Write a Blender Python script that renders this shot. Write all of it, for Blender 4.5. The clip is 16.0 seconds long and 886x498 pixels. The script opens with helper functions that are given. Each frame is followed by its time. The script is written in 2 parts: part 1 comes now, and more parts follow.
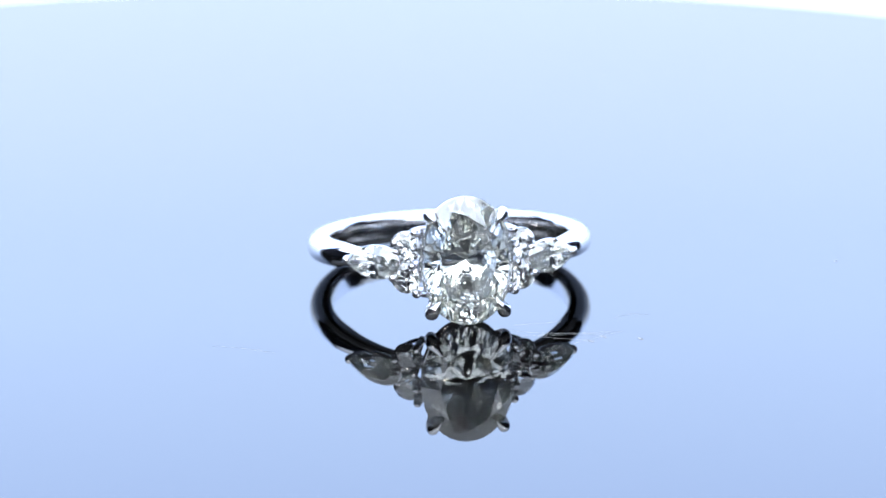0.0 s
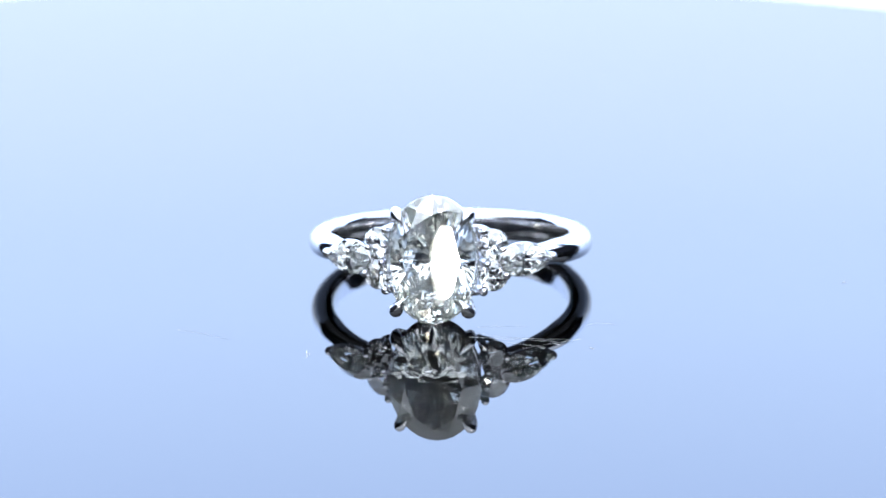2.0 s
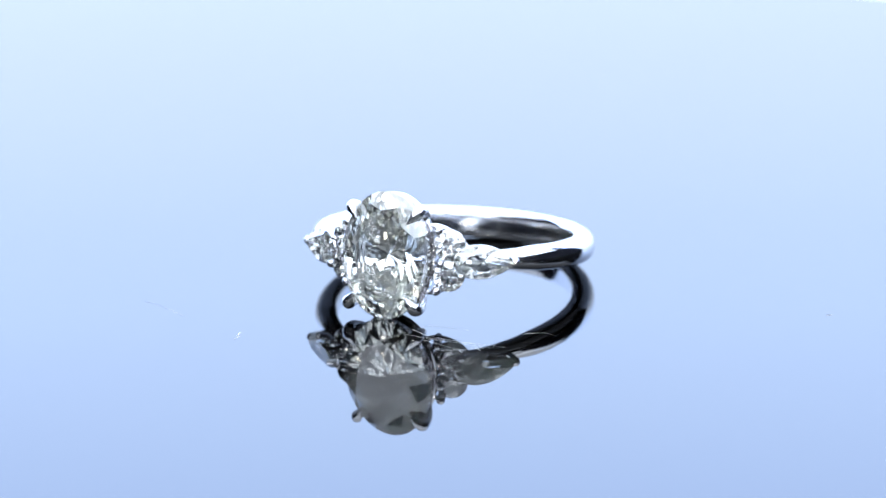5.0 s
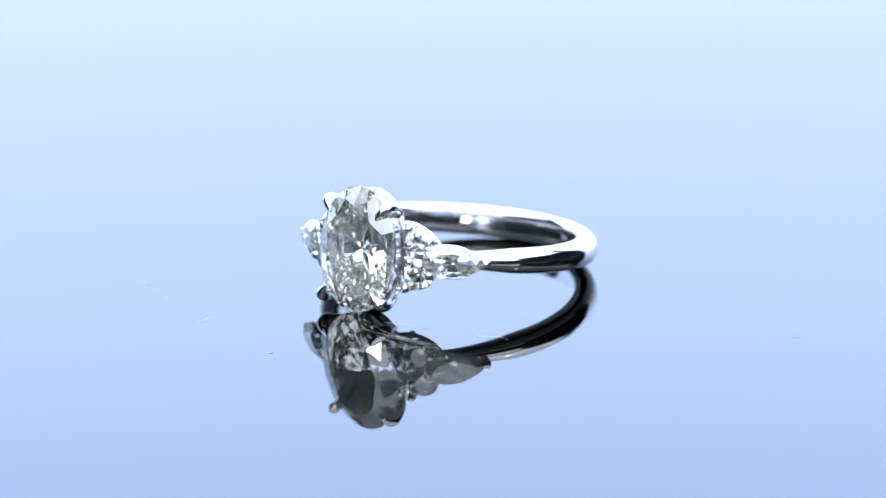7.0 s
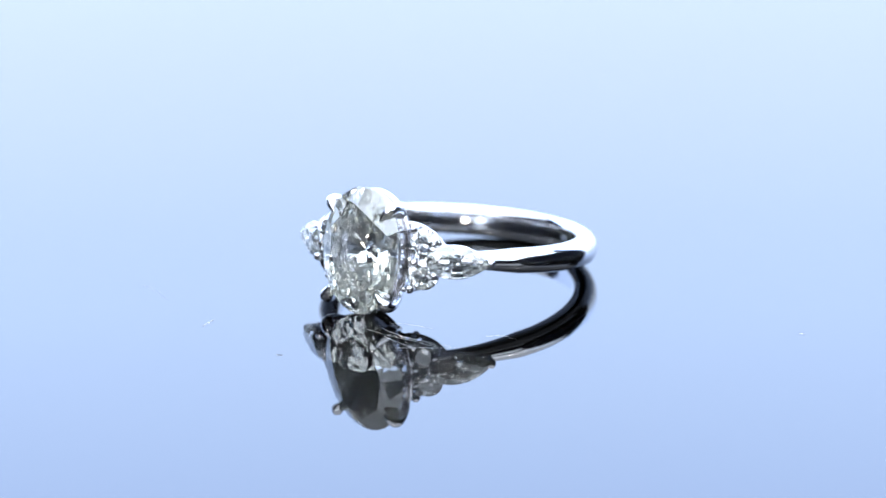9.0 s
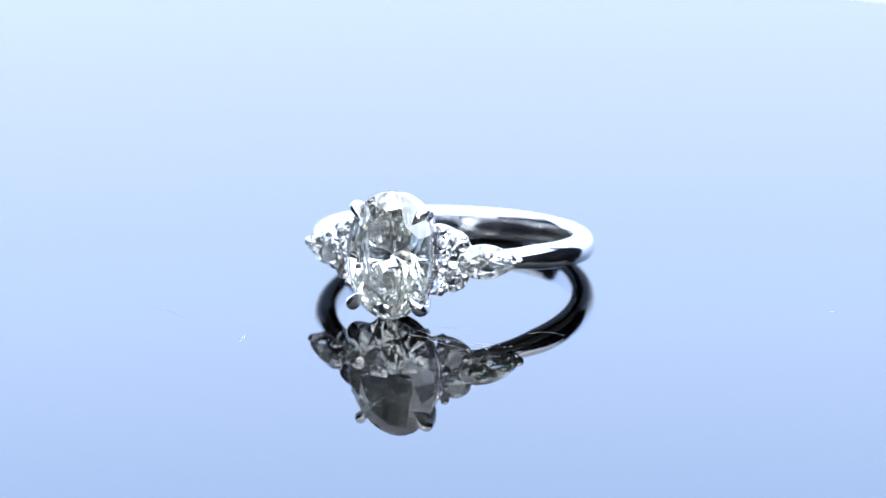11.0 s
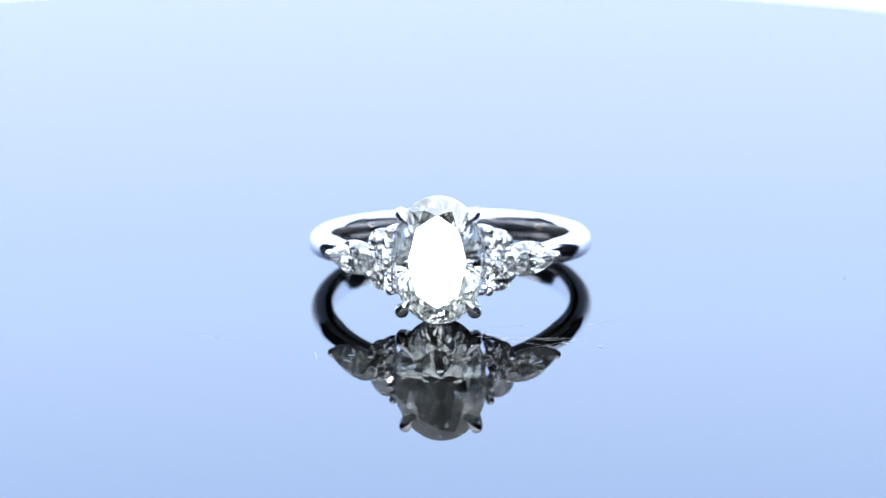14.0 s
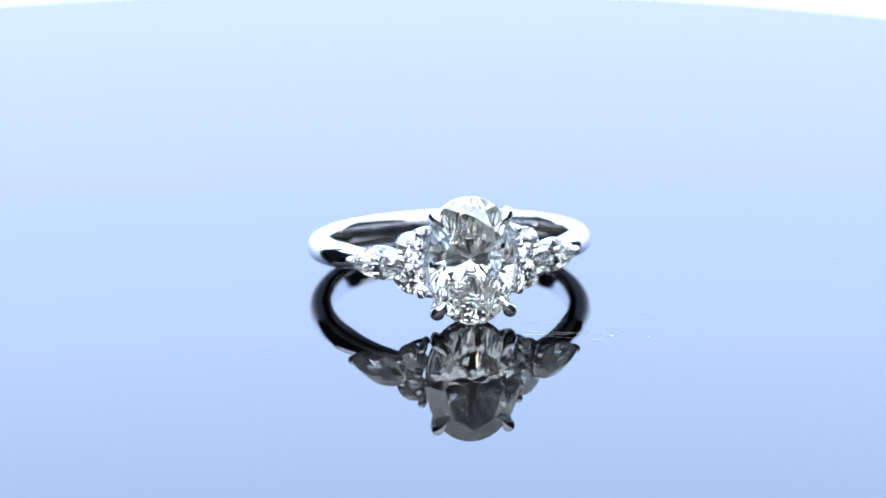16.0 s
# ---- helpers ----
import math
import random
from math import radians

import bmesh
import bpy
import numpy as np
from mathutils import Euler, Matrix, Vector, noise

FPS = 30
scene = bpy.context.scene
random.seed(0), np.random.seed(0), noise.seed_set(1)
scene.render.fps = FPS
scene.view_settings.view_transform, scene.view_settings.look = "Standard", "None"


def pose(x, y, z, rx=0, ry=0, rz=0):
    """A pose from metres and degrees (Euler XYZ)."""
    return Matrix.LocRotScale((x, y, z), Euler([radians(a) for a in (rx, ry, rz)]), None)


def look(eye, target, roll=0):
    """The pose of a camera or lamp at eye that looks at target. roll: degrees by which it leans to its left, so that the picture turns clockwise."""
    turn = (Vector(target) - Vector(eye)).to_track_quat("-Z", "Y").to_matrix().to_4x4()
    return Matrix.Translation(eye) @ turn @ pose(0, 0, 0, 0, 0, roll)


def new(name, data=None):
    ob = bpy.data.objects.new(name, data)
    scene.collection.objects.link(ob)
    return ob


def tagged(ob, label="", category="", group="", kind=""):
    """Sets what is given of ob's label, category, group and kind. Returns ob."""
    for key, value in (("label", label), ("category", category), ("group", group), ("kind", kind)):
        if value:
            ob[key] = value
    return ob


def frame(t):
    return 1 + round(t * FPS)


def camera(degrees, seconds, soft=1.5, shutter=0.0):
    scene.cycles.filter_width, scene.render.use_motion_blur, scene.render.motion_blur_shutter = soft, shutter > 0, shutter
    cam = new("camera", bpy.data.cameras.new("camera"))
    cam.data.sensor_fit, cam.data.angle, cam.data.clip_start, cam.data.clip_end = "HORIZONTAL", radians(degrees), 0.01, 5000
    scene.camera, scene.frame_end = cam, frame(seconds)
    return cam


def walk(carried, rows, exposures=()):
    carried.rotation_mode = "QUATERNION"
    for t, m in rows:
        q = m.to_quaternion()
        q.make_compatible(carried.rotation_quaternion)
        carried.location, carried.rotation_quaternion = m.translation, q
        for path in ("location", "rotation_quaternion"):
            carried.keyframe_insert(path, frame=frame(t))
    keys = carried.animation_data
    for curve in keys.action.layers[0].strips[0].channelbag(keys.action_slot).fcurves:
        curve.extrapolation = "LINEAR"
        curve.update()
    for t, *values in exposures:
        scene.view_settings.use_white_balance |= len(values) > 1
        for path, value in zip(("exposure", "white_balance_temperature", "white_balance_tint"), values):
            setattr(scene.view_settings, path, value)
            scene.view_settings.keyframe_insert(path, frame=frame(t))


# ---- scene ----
MM = 0.001
scene.cycles.max_bounces, scene.cycles.transmission_bounces, scene.cycles.glossy_bounces = 32, 32, 16

# camera: still, on a stand before the turntable
cam = camera(17.0, 16.0)
EYE = (0.0, -0.2053, 0.06083)
A, B = radians(-0.557), radians(15.995)
AIM = (EYE[0] + math.sin(A) * math.cos(B), EYE[1] + math.cos(A) * math.cos(B), EYE[2] - math.sin(B))
cam.data.dof.use_dof, cam.data.dof.focus_distance, cam.data.dof.aperture_fstop = True, 0.2015, 36
walk(cam, [(0.0, look(EYE, AIM, -0.786)), (16.0, look(EYE, AIM, -0.786))])

# turn of the table, seconds and degrees
TURN = [(0.0, 5.19), (0.5, 2.29), (1.0, -0.63), (1.5, -3.44), (2.0, -6.4), (2.5, -9.17), (3.0, -12.15), (3.5, -14.96),
        (4.0, -17.95), (4.2, -19.19), (5.25, -25.44), (6.3, -31.66), (6.5, -32.7), (7.0, -35.98), (7.5, -39.21), (7.68, -39.68),
        (7.85, -39.67), (8.03, -39.58), (8.2, -38.96), (8.5, -37.31), (9.0, -34.1), (9.2, -32.96), (10.25, -26.69), (11.3, -20.43),
        (11.5, -19.23), (12.0, -16.18), (12.5, -13.27), (13.0, -10.33), (13.5, -7.44), (14.0, -4.47), (14.5, -1.73), (15.0, 1.04),
        (15.5, 4.0), (16.0, 6.88)]

# light: a dim room, a blue-white softbox behind, softboxes overhead and over the camera, fill softboxes added beside
# the table and low behind the camera, added sparkle lamps, a small spot lamp below the camera
world = bpy.data.worlds.new("room")
scene.world = world
world.use_nodes = True
world.node_tree.nodes["Background"].inputs[0].default_value = (0.5, 0.66, 1.0, 1)
world.node_tree.nodes["Background"].inputs[1].default_value = 0.03


def nodes_of(name):
    m = bpy.data.materials.new(name)
    m.use_nodes = True
    return m, m.node_tree.nodes, m.node_tree.links, m.node_tree.nodes["Principled BSDF"]


def glowing(name, colour, strength):
    m, n, l, p = nodes_of(name)
    p.inputs["Base Color"].default_value = (0.06, 0.06, 0.06, 1)
    p.inputs["Emission Color"].default_value = (*colour, 1)
    p.inputs["Emission Strength"].default_value = strength
    return m


def plain(name, colour, rough, metal=0.0, grain=0.0, scale=200.0, bump=0.0):
    m, n, l, p = nodes_of(name)
    p.inputs["Roughness"].default_value = rough
    p.inputs["Metallic"].default_value = metal
    p.inputs["Base Color"].default_value = (*colour, 1)
    if grain:
        tc = n.new("ShaderNodeTexCoord")
        no = n.new("ShaderNodeTexNoise")
        no.inputs["Scale"].default_value, no.inputs["Detail"].default_value = scale, 6
        l.new(tc.outputs["Object"], no.inputs["Vector"])
        mr = n.new("ShaderNodeMapRange")
        mr.inputs["To Min"].default_value, mr.inputs["To Max"].default_value = max(rough - grain, 0), rough + grain
        l.new(no.outputs["Fac"], mr.inputs["Value"])
        l.new(mr.outputs["Result"], p.inputs["Roughness"])
        if bump:
            bp = n.new("ShaderNodeBump")
            bp.inputs["Strength"].default_value, bp.inputs["Distance"].default_value = bump, 0.0001
            l.new(no.outputs["Fac"], bp.inputs["Height"])
            l.new(bp.outputs["Normal"], p.inputs["Normal"])
    return m


def stone_material(name, tint):
    m, n, l, p = nodes_of(name)
    n.remove(p)
    g = n.new("ShaderNodeBsdfGlass")
    g.inputs["Color"].default_value, g.inputs["Roughness"].default_value, g.inputs["IOR"].default_value = (*tint, 1), 0.0, 2.417
    l.new(g.outputs[0], n["Material Output"].inputs["Surface"])
    return m


METAL = plain("polished_white_metal", (0.74, 0.735, 0.75), 0.12, 1.0, 0.04, 900)
DIAMOND = stone_material("clear_diamond", (0.997, 0.997, 0.980))
DIAMOND_SIDE = stone_material("clear_small_diamond", (0.995, 0.997, 0.99))


def mirror_material():
    m, n, l, p = nodes_of("black_gloss_acrylic")
    n.remove(p)
    g, f = n.new("ShaderNodeBsdfAnisotropic"), n.new("ShaderNodeFresnel")
    f.inputs["IOR"].default_value, g.inputs["Roughness"].default_value = 1.34, 0.0
    l.new(f.outputs[0], g.inputs["Color"])
    l.new(g.outputs[0], n["Material Output"].inputs["Surface"])
    return m


def backdrop_material():
    m, n, l, p = nodes_of("softbox_cloth_back")
    p.inputs["Base Color"].default_value = (0.06, 0.06, 0.06, 1)
    tc, sp, cr = n.new("ShaderNodeTexCoord"), n.new("ShaderNodeSeparateXYZ"), n.new("ShaderNodeValToRGB")
    mr = n.new("ShaderNodeMapRange")
    mr.inputs["From Min"].default_value, mr.inputs["From Max"].default_value = -0.173, -0.041
    l.new(tc.outputs["Object"], sp.inputs[0])
    l.new(sp.outputs["Y"], mr.inputs["Value"])
    l.new(mr.outputs["Result"], cr.inputs[0])
    # brighter and bluer with height: the backdrop's light gradient is put into these stops
    e = cr.color_ramp.elements
    e[0].position, e[0].color = 0.013, (0.205, 0.253, 0.337, 1)
    e[1].position, e[1].color = 0.986, (0.305, 0.419, 0.674, 1)
    for at, tone in ((0.129, (0.218, 0.271, 0.373)), (0.285, (0.235, 0.300, 0.427)), (0.448, (0.250, 0.330, 0.493)), (0.614, (0.276, 0.370, 0.562)), (0.783, (0.291, 0.394, 0.612))):
        e.new(at).color = (*tone, 1)
    l.new(cr.outputs[0], p.inputs["Emission Color"])
    p.inputs["Emission Strength"].default_value = 10.15
    return m


ACRYLIC = mirror_material()
DRUM = plain("white_plastic", (0.8, 0.8, 0.8), 0.4, 0, 0.05, 60)
PAPER = plain("white_paper", (0.85, 0.87, 0.9), 0.8, 0, 0.1, 120, 0.2)
DESK = plain("dark_desk", (0.024, 0.031, 0.056), 0.6, 0, 0.1, 30)
CLOTH = plain("dark_room_paint", (0.036, 0.046, 0.078), 0.8, 0, 0.1, 8)
FIBRE = plain("pale_lint", (0.75, 0.75, 0.78), 0.6)
BACK_GLOW = backdrop_material()
TOP_GLOW = glowing("softbox_cloth_top", (0.80, 0.90, 1.05), 2.6)
FRONT_GLOW = glowing("softbox_cloth_front", (0.81, 0.90, 1.05), 4.5)
LOW_FILL_GLOW = glowing("fill_cloth_low", (0.80, 0.90, 1.05), 4.2)
SIDE_FILL_GLOW = glowing("fill_cloth_side", (0.70, 0.83, 1.06), 4.6)
SPARKLE_GLOW = glowing("sparkle_lamp_lens", (1.0, 0.95, 0.84), 220.0)
SPOT_GLOW = glowing("spot_lamp_lens", (1.0, 0.97, 0.90), 90.0)
BLACK = plain("black_plastic", (0.03, 0.03, 0.03), 0.5)


def part(name, bm, material, parent=None, label="", m=None, smooth=True):
    me = bpy.data.meshes.new(name)
    bmesh.ops.recalc_face_normals(bm, faces=bm.faces)
    for f in bm.faces:
        f.smooth = smooth
    bm.to_mesh(me)
    bm.free()
    me.materials.append(material)
    ob = new(name, me)
    if parent:
        ob.parent = parent
    if m is not None:
        ob.matrix_basis = m
    if label:
        tagged(ob, label)
    return ob


def lathe(profile, n=96, z_axis=True):
    """A closed body of revolution about z from (radius, z) pairs in metres."""
    bm = bmesh.new()
    rings = []
    for r, z in profile:
        rings.append([bm.verts.new((r * math.cos(2 * math.pi * k / n), r * math.sin(2 * math.pi * k / n), z)) for k in range(n)])
    for a, b in zip(rings, rings[1:]):
        for k in range(n):
            bm.faces.new((a[k], a[(k + 1) % n], b[(k + 1) % n], b[k]))
    bm.faces.new(rings[0])
    bm.faces.new(rings[-1])
    return bm


def box(x, y, z, bevel=0.0):
    bm = bmesh.new()
    bmesh.ops.create_cube(bm, size=1.0, matrix=Matrix.Diagonal((x, y, z, 1)))
    if bevel:
        bmesh.ops.bevel(bm, geom=bm.edges[:], offset=bevel, segments=3, affect="EDGES")
    return bm


def tube(path, radii, n=14, flat=1.0, side=None):
    """A round rod in millimetres along a path, with rounded ends."""
    bm = bmesh.new()
    pts = [Vector(p) for p in path]
    t0, t1 = (pts[0] - pts[1]).normalized(), (pts[-1] - pts[-2]).normalized()
    caps0 = [(pts[0] + t0 * radii[0] * math.sin(a), radii[0] * math.cos(a)) for a in (1.35, 0.9, 0.45)]
    caps1 = [(pts[-1] + t1 * radii[-1] * math.sin(a), radii[-1] * math.cos(a)) for a in (0.45, 0.9, 1.35)]
    line = caps0 + list(zip(pts, radii)) + caps1
    rings = []
    for i, (p, r) in enumerate(line):
        d = (line[min(i + 1, len(line) - 1)][0] - line[max(i - 1, 0)][0]).normalized()
        u = d.cross(Vector(side) if side else Vector((0.31, 0.77, 0.55))).normalized()
        v = d.cross(u)
        rings.append([bm.verts.new((p + (u * math.cos(2 * math.pi * k / n) + v * math.sin(2 * math.pi * k / n) * flat) * r) * MM)
                      for k in range(n)])
    for a, b in zip(rings, rings[1:]):
        for k in range(n):
            bm.faces.new((a[k], a[(k + 1) % n], b[(k + 1) % n], b[k]))
    bm.faces.new(rings[0])
    bm.faces.new(rings[-1])
    return bm


def smooth_line(pts, steps=6):
    """A Catmull-Rom line through the points."""
    p = [Vector(q) for q in pts]
    p = [2 * p[0] - p[1]] + p + [2 * p[-1] - p[-2]]
    out = []
    for i in range(1, len(p) - 2):
        for k in range(steps):
            t = k / steps
            out.append(0.5 * ((2 * p[i]) + (p[i + 1] - p[i - 1]) * t + (2 * p[i - 1] - 5 * p[i] + 4 * p[i + 1] - p[i + 2]) * t * t
                              + (3 * p[i] - p[i - 1] - 3 * p[i + 1] + p[i + 2]) * t ** 3))
    out.append(p[-2])
    return out


# cut stones: outlines in millimetres, the table faces +z
def oval(a, b):
    return lambda f: (a * math.cos(f), b * math.sin(f))


def pear(a, b, point=0.9):
    """Pointed at +x, round at -x; a half length, b half height."""
    def f(t):
        c, s = math.cos(t), math.sin(t)
        w = 1 - point * 0.45 * max(0.0, c) ** 1.4 + 0.16 * max(0.0, -c)
        return a * c, b * s * w
    return f


def brilliant(outline, hx, hy, crown, rim, pavilion, girdle=0.1, n=8, q=2):
    """A faceted stone in a closed mesh: hx, hy its half sizes, rim the inset of its table, all in millimetres."""
    bm = bmesh.new()
    g = 2 * q * n

    def ring(count, shift, inset, z, scale=1.0):
        out = []
        for k in range(count):
            x, y = outline(2 * math.pi * (k + shift) / count)
            out.append(bm.verts.new((x * scale * (hx - inset) / hx * MM, y * scale * (hy - inset) / hy * MM, z * MM)))
        return out
    tab = ring(n, 0, rim, crown)
    star = ring(n, 0.5, rim * 0.55, crown * 0.62)
    up = ring(g, 0, 0, 0)
    fine = ring(g, 0, 0, -girdle)
    half = ring(n, 0.5, 0, -girdle - pavilion * 0.77, 0.25)
    cul = bm.verts.new((0, 0, (-girdle - pavilion) * MM))
    bm.faces.new(tab)
    for k in range(n):
        j = (k + 1) % n
        g0 = 2 * q * k
        bm.faces.new((tab[k], tab[j], star[k]))
        bm.faces.new((tab[k], star[k - 1], up[g0]))
        bm.faces.new((tab[k], up[g0], star[k]))
        bm.faces.new((half[k - 1], fine[g0], cul))
        bm.faces.new((fine[g0], half[k], cul))
        for i in range(2 * q):
            a, b = g0 + i, (g0 + i + 1) % g
            bm.faces.new((star[k], up[a], up[b]))
            bm.faces.new((half[k], fine[a], fine[b]))
            bm.faces.new((up[a], up[b], fine[b], fine[a]))
    return bm


def outward(x, y, z, turn, up=0.0):
    """Pose of a stone in the ring's space, in millimetres: its table looks to -y, turned by degrees about the finger's axis."""
    face = Matrix(((1, 0, 0, 0), (0, 0, -1, 0), (0, 1, 0, 0), (0, 0, 0, 1)))
    return Matrix.Translation(Vector((x, y, z)) * MM) @ pose(0, 0, 0, 0, 0, turn) @ pose(0, 0, 0, up) @ face


# ---- the setting ----
def disc():
    top = new("turntable")
    tagged(top, "round turntable topped with black glossy acrylic", "turntable")
    part("plate", lathe([(0.1061, -0.004), (0.1067, -0.0036), (0.1069, -0.0030), (0.1069, -0.0004), (0.10685, -0.0001), (0.1067, 0.0)], 192),
         ACRYLIC, top, "black glossy acrylic plate", smooth=False)
    part("drum", lathe([(0.090, -0.030), (0.092, -0.029), (0.092, -0.005), (0.091, -0.004)], 96), DRUM, top, "white plastic drum", smooth=False)
    return top


def room():
    t = part("tabletop", box(1.6, 1.5, 0.03, 0.004), DESK, m=pose(0, 0.0, -0.0465), smooth=False)
    tagged(t, "dark matt tabletop", "table", kind="structure")
    p = part("paper_sheet", box(1.2, 0.46, 0.001, 0.0002), PAPER, m=pose(0, 0.262, -0.031), smooth=False)
    tagged(p, "white paper sheet under the turntable", "paper")
    f = part("floor", box(5, 5, 0.05), CLOTH, m=pose(0, 0, -0.85), smooth=False)
    tagged(f, "dark floor of the studio", "floor", kind="structure")
    for name, m, s in (("wall_north", pose(0, 2.5, 0.6), (5, 0.1, 3)), ("wall_south", pose(0, -2.5, 0.6), (5, 0.1, 3)),
                       ("wall_east", pose(2.5, 0, 0.6), (0.1, 4.9, 3)), ("wall_west", pose(-2.5, 0, 0.6), (0.1, 4.9, 3)),
                       ("ceiling", pose(0, 0, 2.15), (5, 5, 0.1))):
        w = part(name, box(*s), CLOTH, m=m, smooth=False)
        tagged(w, "dark plain studio surface", "wall" if "wall" in name else "ceiling", kind="structure")


def stand(parent, x, y, top, r=0.006):
    """A post with a round foot from the tabletop up to a lamp."""
    foot = -0.0315
    back = parent.matrix_basis.inverted()
    part("post", lathe([(r * 0.9, foot + 0.004), (r, foot + 0.006), (r, top - 0.002), (r * 0.9, top)], 20), BLACK, parent, "black stand post", back @ pose(x, y, 0))
    part("foot", lathe([(r * 3.6, foot), (r * 4, foot + 0.001), (r * 4, foot + 0.003), (r * 3.6, foot + 0.004)], 32), BLACK, parent, "round black stand foot", back @ pose(x, y, 0))


def softbox(name, w, h, m, glow, label, post=None):
    b = new(name)
    b.matrix_basis = m
    part("diffuser", box(w, h, 0.004, 0.001), glow, b, "glowing white diffuser cloth", smooth=False)
    for k, (x, y, sx, sy) in enumerate(((0, h / 2 + 0.006, w + 0.024, 0.012), (0, -h / 2 - 0.006, w + 0.024, 0.012), (w / 2 + 0.006, 0, 0.012, h), (-w / 2 - 0.006, 0, 0.012, h))):
        part("frame_bar", box(sx, sy, 0.02, 0.002), BLACK, b, "", pose(x, y, 0), smooth=False)
    if post:
        for sx in (-1, 1):
            stand(b, sx * post[0], post[1], post[2], 0.008)
    tagged(b, label, "softbox")
    return b


def spot(eye, r, glow, label):
    s = new("spot_lamp")
    s.matrix_basis = look(eye, (0, -0.012, 0.004))
    part("lens", lathe([(r * 0.95, -0.001), (r, 0.0), (r * 0.95, 0.001)], 40), glow, s, "bright lamp lens", smooth=False)
    part("housing", lathe([(r * 1.08, 0.0015), (r * 1.14, 0.003), (r * 1.14, 0.05), (r * 0.9, 0.058)], 40), BLACK, s, "black lamp housing", smooth=False)
    mid = s.matrix_basis @ Vector((0, 0, 0.03))
    stand(s, mid.x, mid.y, mid.z - r * 0.6)
    tagged(s, label, "lamp")


# ---- the ring ----
RING_POSE = pose(-1.50 * MM, 0.42 * MM, 2.45 * MM, -8.0, 0, 0.8)


def band(parent):
    bm = bmesh.new()
    rad, wid = 0.93, 0.96
    prof = []
    for k in range(28):
        a = 2 * math.pi * k / 28
        c, s = math.cos(a), math.sin(a)
        e = 0.90 if c > 0 else 0.55
        prof.append((math.copysign(abs(c) ** e, c) * rad * (1.0 if c > 0 else 0.80), math.copysign(abs(s) ** e, s) * wid))
    n, rings = 160, []
    for i in range(n + 1):
        a = radians(-90 + 14 + (360 - 28) * i / n)
        off = abs((i / n) * 2 - 1)
        k = 1 - 0.48 * min(1, max(0, off - 0.72) / 0.2)
        rings.append([bm.verts.new(((9.27 + x * k) * math.cos(a) * MM, (9.27 + x * k) * math.sin(a) * MM, z * k * (1 + 0.19 * math.sin(a)) * MM)) for x, z in prof])
    for p, q in zip(rings, rings[1:]):
        for k in range(28):
            bm.faces.new((p[k], p[(k + 1) % 28], q[(k + 1) % 28], q[k]))
    bm.faces.new(rings[0])
    bm.faces.new(rings[-1])
    return part("band", bm, METAL, parent, "polished white metal band")


def collar(outline, m, parent):
    """A bezel wire under the girdle of a side stone with a cup below it."""
    bm = bmesh.new()
    n, rows = 40, ((0.995, -0.03), (1.03, -0.05), (1.05, -0.2), (0.93, -0.55), (0.6, -0.95), (0.45, -0.95), (0.8, -0.5), (0.98, -0.16))
    rings = []
    for k, z in rows:
        rings.append([bm.verts.new((outline(2 * math.pi * i / n)[0] * k * MM, outline(2 * math.pi * i / n)[1] * k * MM, z * MM)) for i in range(n)])
    for a, b in zip(rings, rings[1:] + rings[:1]):
        for i in range(n):
            bm.faces.new((a[i], a[(i + 1) % n], b[(i + 1) % n], b[i]))
    part("collar", bm, METAL, parent, "polished metal stone cup", m)


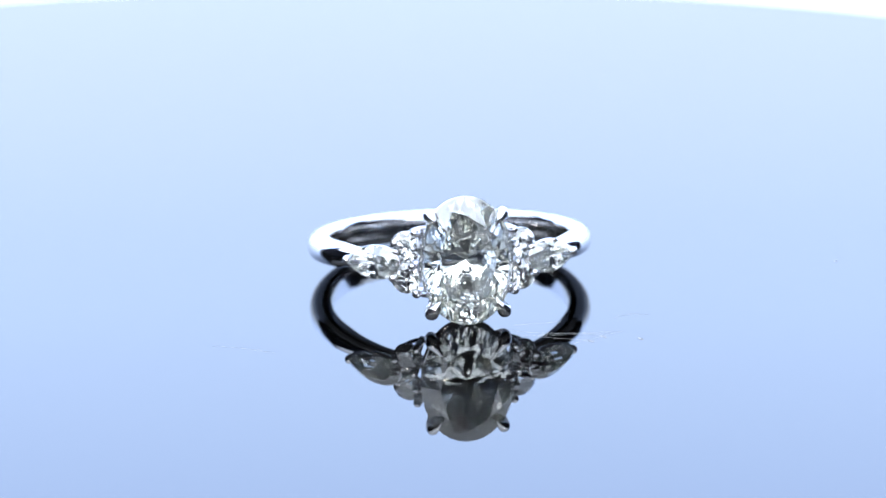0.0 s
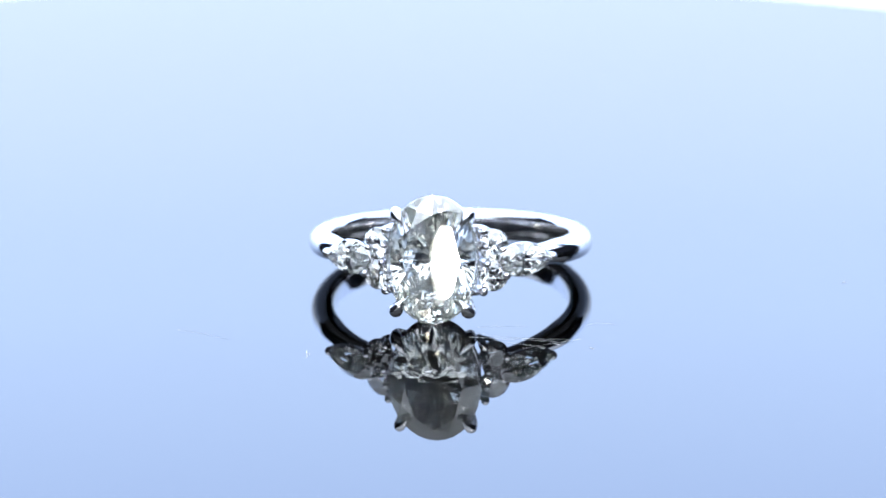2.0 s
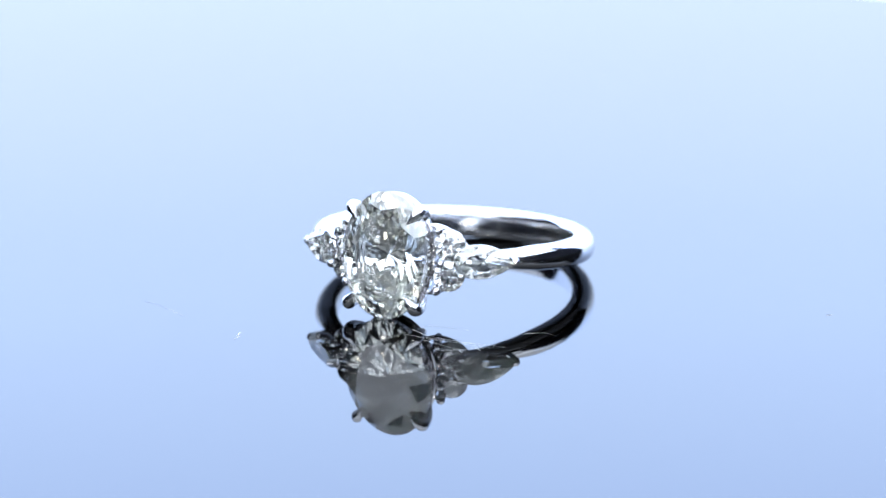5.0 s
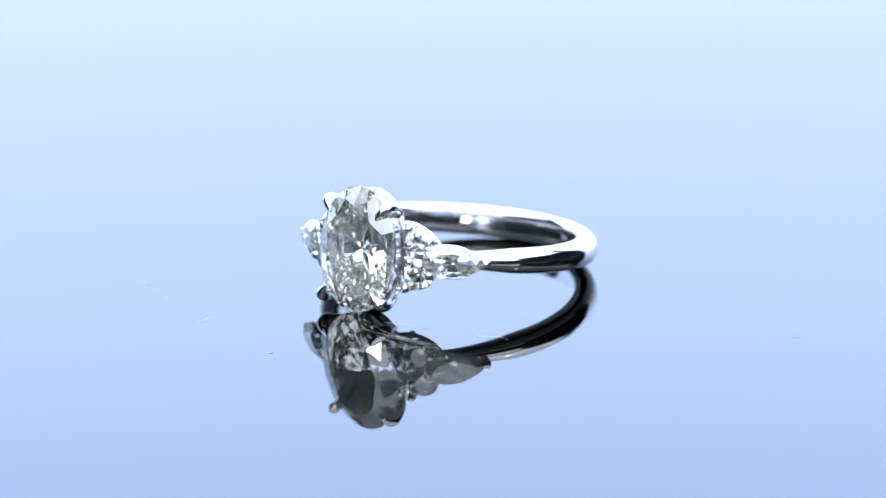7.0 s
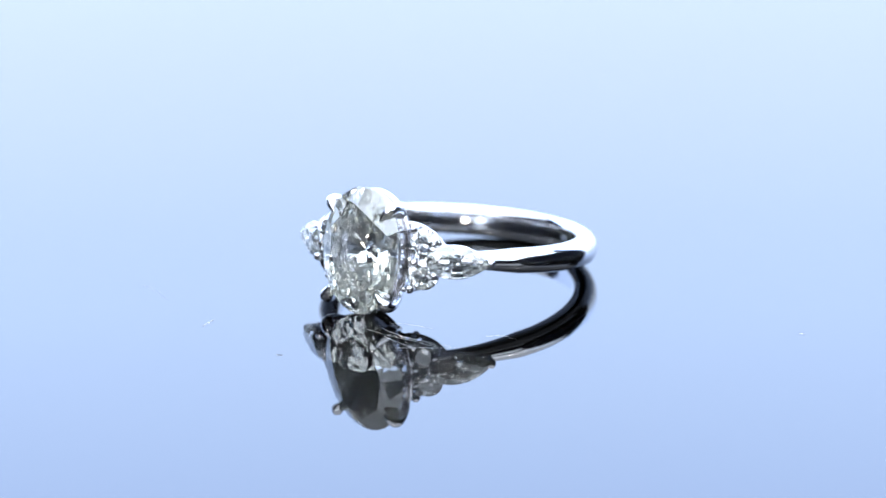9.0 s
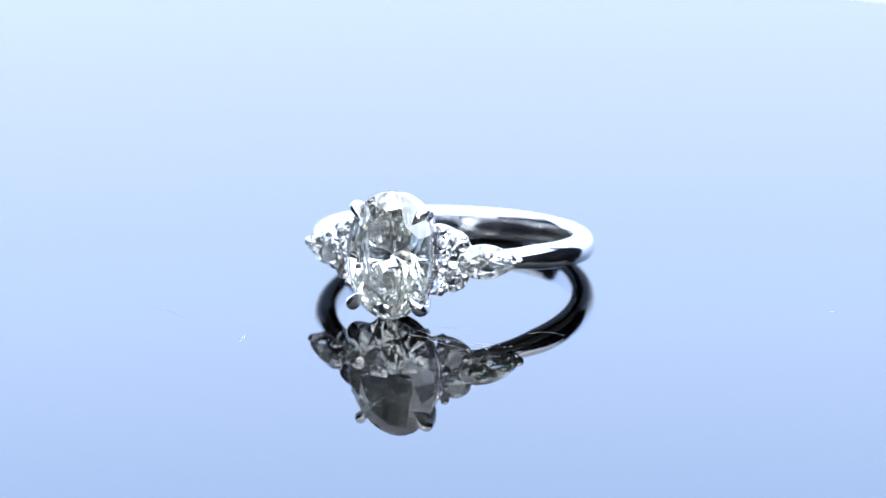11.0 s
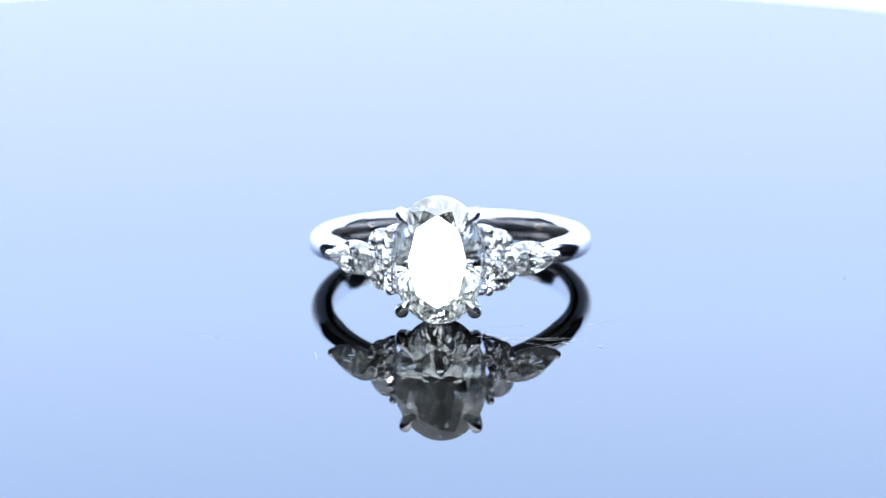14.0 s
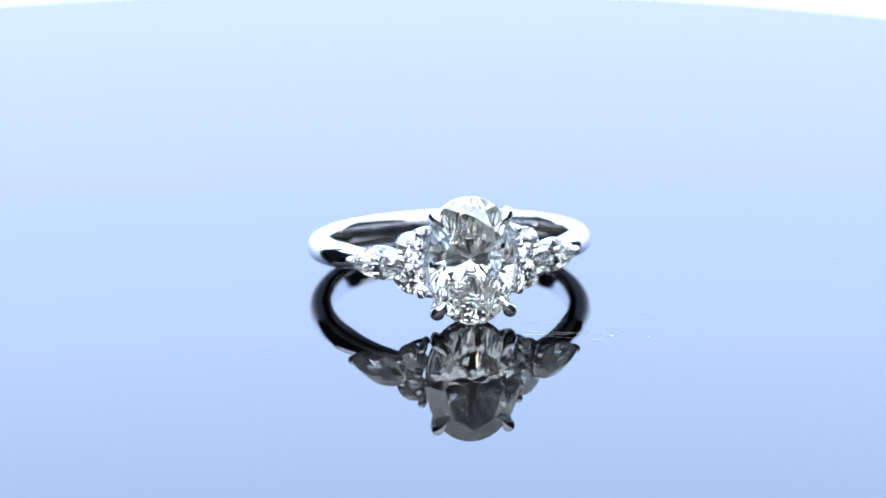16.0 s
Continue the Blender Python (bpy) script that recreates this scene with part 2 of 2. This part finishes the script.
def ring():
    r = new("ring")
    tagged(r, "white metal engagement ring with oval and side diamonds", "ring")
    band(r)
    part("center_stone", brilliant(oval(3.24, 4.46), 3.24, 4.46, 0.85, 1.25, 3.05, 0.12), DIAMOND, r, "large oval brilliant cut diamond", outward(0, -11.70, 0, 0), False)
    for sx in (-1, 1):
        for sz in (-1, 1):
            hi = 3.2 if sz > 0 else -3.46
            fat = 0.88 if sz > 0 else 1.0
            path = smooth_line([(sx * 1.5, -9.3, sz * 2.2), (sx * 2.2, -10.15, hi * 0.86), (sx * 2.52, -11.15, hi), (sx * 2.52, -11.88, hi * 1.01), (sx * 2.28, -12.30, hi * 0.92), (sx * 1.98, -12.48, hi * 0.79)])
            m = len(path)
            rr = [fat * (0.28 + 0.21 * min(1, i / (m * 0.6)) ** 1.5 - 0.41 * max(0, (i / m - 0.66) / 0.34) ** 1.1) for i in range(m)]
            part("prong", tube(path, rr), METAL, r, "polished claw prong")
        for sz in (-1, 1):
            part("round_stone", brilliant(oval(1.06, 1.06), 1.06, 1.06, 0.31, 0.45, 0.92, 0.05), DIAMOND_SIDE, r, "small round brilliant diamond", outward(sx * 4.08, -10.20, sz * 1.07, sx * 27.9, sz * -5), False)
        part("pear_stone", brilliant(pear(2.1, 1.14), 2.1, 1.14, 0.34, 0.5, 0.98, 0.05), DIAMOND_SIDE, r, "small pear cut diamond", outward(sx * 6.25, -9.20, 0, sx * 38) @ (pose(0, 0, 0, 0, 0, 0) if sx > 0 else pose(0, 0, 0, 0, 0, 180)), False)
        for sz in (-1, 1):
            collar(oval(1.06, 1.06), outward(sx * 4.08, -10.20, sz * 1.07, sx * 27.9, sz * -5), r)
        collar(pear(2.1, 1.14), outward(sx * 6.25, -9.20, 0, sx * 38) @ pose(0, 0, 0, 0, 0, 0 if sx > 0 else 180), r)
        for x, y, z, s in ((4.66, -10.1, 0.74, 0.27), (4.84, -10.0, -0.11, 0.28), (4.9, -10.1, -1.04, 0.32), (3.38, -10.75, -2.08, 0.33), (3.38, -10.75, 2.08, 0.32), (3.55, -10.8, 1.0, 0.22), (3.62, -10.75, -0.2, 0.28), (7.9, -7.65, 0, 0.33)):
            part("bead", tube([(sx * x * 0.87, y * 0.87, z), (sx * x, y, z)], [s * 0.9, s], 12), METAL, r, "round metal bead")
        for sz in (-1, 1):
            wire = smooth_line([(sx * 2.5, -10.2, sz * 2.3), (sx * 2.9, -9.87, sz * 2.3), (sx * 3.5, -9.4, sz * 2.05), (sx * 4.1, -8.8, sz * 1.45), (sx * 4.7, -8.6, sz * 0.8)])
            part("shoulder_wire", tube(wire, [0.17] * len(wire), 10), METAL, r, "polished metal arch over the small stones")
    loop = [(2.88 * math.cos(a), -9.95, 4.0 * math.sin(a)) for a in np.linspace(0, 2 * math.pi, 49)]
    part("gallery_rail", tube(loop, [0.22] * 49, 10, side=(0, 1, 0)), METAL, r)
    bm = bmesh.new()
    n, rings = 64, []
    for hx, hy, y in ((3.08, 4.30, -11.60), (3.13, 4.35, -11.54), (3.05, 4.27, -11.3), (2.9, 4.08, -10.6), (2.78, 3.92, -9.95), (2.6, 3.7, -9.95),
                      (2.74, 3.92, -10.6), (2.95, 4.17, -11.3), (3.0, 4.2, -11.5)):
        rings.append([bm.verts.new((hx * math.cos(2 * math.pi * k / n) * MM, y * MM, hy * math.sin(2 * math.pi * k / n) * MM)) for k in range(n)])
    for p, q in zip(rings, rings[1:] + rings[:1]):
        for k in range(n):
            bm.faces.new((p[k], p[(k + 1) % n], q[(k + 1) % n], q[k]))
    part("basket", bm, METAL, r, "polished metal basket round the oval stone")
    loop = [(2.72 * math.cos(a), -11.05, 4.0 * math.sin(a)) for a in np.linspace(0, 2 * math.pi, 65)]
    part("halo_rail", tube(loop, [0.15] * 65, 10, side=(0, 1, 0)), METAL, r, "thin polished rail under the oval stone")
    dot = None
    for k in range(52):
        a = 2 * math.pi * (k + 0.5) / 52
        at = pose(3.06 * math.cos(a) * MM, -11.22 * MM, 4.26 * math.sin(a) * MM)
        if dot is None:
            bm = bmesh.new()
            bmesh.ops.create_icosphere(bm, subdivisions=1, radius=0.13 * MM)
            dot = part("pave_bead", bm, METAL, r, "tiny metal bead", at)
        else:
            o = new("pave_bead", dot.data)
            o.parent, o.matrix_basis = r, at
            tagged(o, "tiny metal bead")
    for o in r.children:
        kind = o.name.split(".")[0]
        if kind in ("center_stone", "prong", "gallery_rail", "basket", "halo_rail", "pave_bead"):
            o.matrix_basis = Matrix.Translation((0, -0.36 * MM, 0.30 * MM)) @ o.matrix_basis
        elif kind != "band":
            o.matrix_basis = Matrix.Translation((0, -0.15 * MM, 0.08 * MM)) @ o.matrix_basis
    return r


RING = ring()
RING.matrix_basis = RING_POSE
TABLE = disc()
room()
softbox("softbox", 1.3, 0.5, pose(0, 0.50, 0.25, 90), BACK_GLOW, "large blue white softbox behind the table")
softbox("softbox", 1.0, 0.7, pose(0, 0.10, 0.52), TOP_GLOW, "wide softbox hung over the table")
# unseen side panels, added as bluish fill to brighten the stones
for sx in (-1, 1):
    softbox("softbox", 0.7, 0.16, look((sx * 0.57, -0.08, 0.485), (0, -0.08, 0.0)), SIDE_FILL_GLOW, "added fill softbox high beside the table")
softbox("softbox", 1.2, 0.28, look((0, -0.28, 0.44), (0, 0, 0.0)), FRONT_GLOW, "white softbox leaning over the camera", (0.58, -0.40, 0.36))
# unseen low panel, added to lift the brightness of the oval stone
softbox("softbox", 1.3, 0.16, look((0, -0.62, 0.30), (0, 0, 0.0)), LOW_FILL_GLOW, "added low wide fill softbox behind the camera", (0.6, -0.665, 0.215))
spot((-0.0601, -0.3675, 0.0026), 0.0138, SPOT_GLOW, "small bright spot lamp with a black housing")
# unseen small lamps added for sparkle in stones and beads, at guessed places
for eye in ((0.22, -0.19, 0.44), (-0.16, -0.15, 0.45), (0.07, -0.42, 0.30), (-0.27, -0.34, 0.26)):
    spot(eye, 0.012, SPARKLE_GLOW, "warm led lamp added for sparkle, on a black stand")

# ---- lint and dust on the plate, in millimetres from the turning axis ----
LINT = [[(1.4, -14.54), (3.59, -14.93), (5.68, -15.04), (7.51, -15.3)],
        [(5.27, -16.88), (6.62, -16.04), (8.31, -14.94), (8.96, -14.58)],
        [(-18.69, -14.51), (-16.88, -15.16), (-14.66, -16.46)],
        [(1.76, -12.58), (2.8, -12.18), (5.09, -12.07)],
        [(1.51, -13.47), (3.2, -14.29), (5.58, -14.69), (8.16, -14.65)],
        [(3.09, -15.19), (4.68, -15.78), (6.86, -16.5)],
        [(8.87, -11.58), (9.97, -10.84), (11.26, -11.14)],
        [(3.15, -14.74), (5.08, -14.67), (7.42, -15.01)],
        [(7.32, -15.63), (7.66, -15.92)],
        [(6.37, -16.48), (6.71, -16.78)],
        [(9.74, -16.33), (10.03, -16.6)],
        [(26.59, 0.13), (26.9, 0.28)],
        [(-0.59, -22.32), (-0.19, -22.16)],
        [(-9.0, -18.77), (-8.65, -19.29)],
        [(-8.74, -19.9), (-9.0, -18.49)]]
FIBRES = []


def lint():
    for line in LINT:
        c = Vector((*line[len(line) // 2], 0))
        speck = len(line) == 2
        r = 0.014 if speck else 0.003
        path = smooth_line([(x - c.x, y - c.y, r) for x, y in line], 8)
        bm = tube(path, [r] * len(path), 6, side=(0, 0, 1))
        ob = part("dust_speck" if speck else "lint_fibre", bm, FIBRE)
        tagged(ob, "pale dust speck lying on black acrylic" if speck else "thin pale lint fibre lying on black acrylic",
               "dust" if speck else "fibre", "lint on the turntable")
        ob.matrix_basis = pose(c.x * MM, c.y * MM, 0)
        FIBRES.append((ob, ob.matrix_basis.copy()))


lint()
DISC_CENTRE = (-0.0157, 0.0049)


def motions():
    walk(RING, [(t, pose(0, 0, 0, 0, 0, a) @ RING_POSE) for t, a in TURN])
    walk(TABLE, [(t, pose(0, 0, 0, 0, 0, a) @ pose(*DISC_CENTRE, 0)) for t, a in TURN])
    for ob, at in FIBRES:
        walk(ob, [(t, pose(0, 0, 0, 0, 0, a) @ at) for t, a in TURN])


motions()
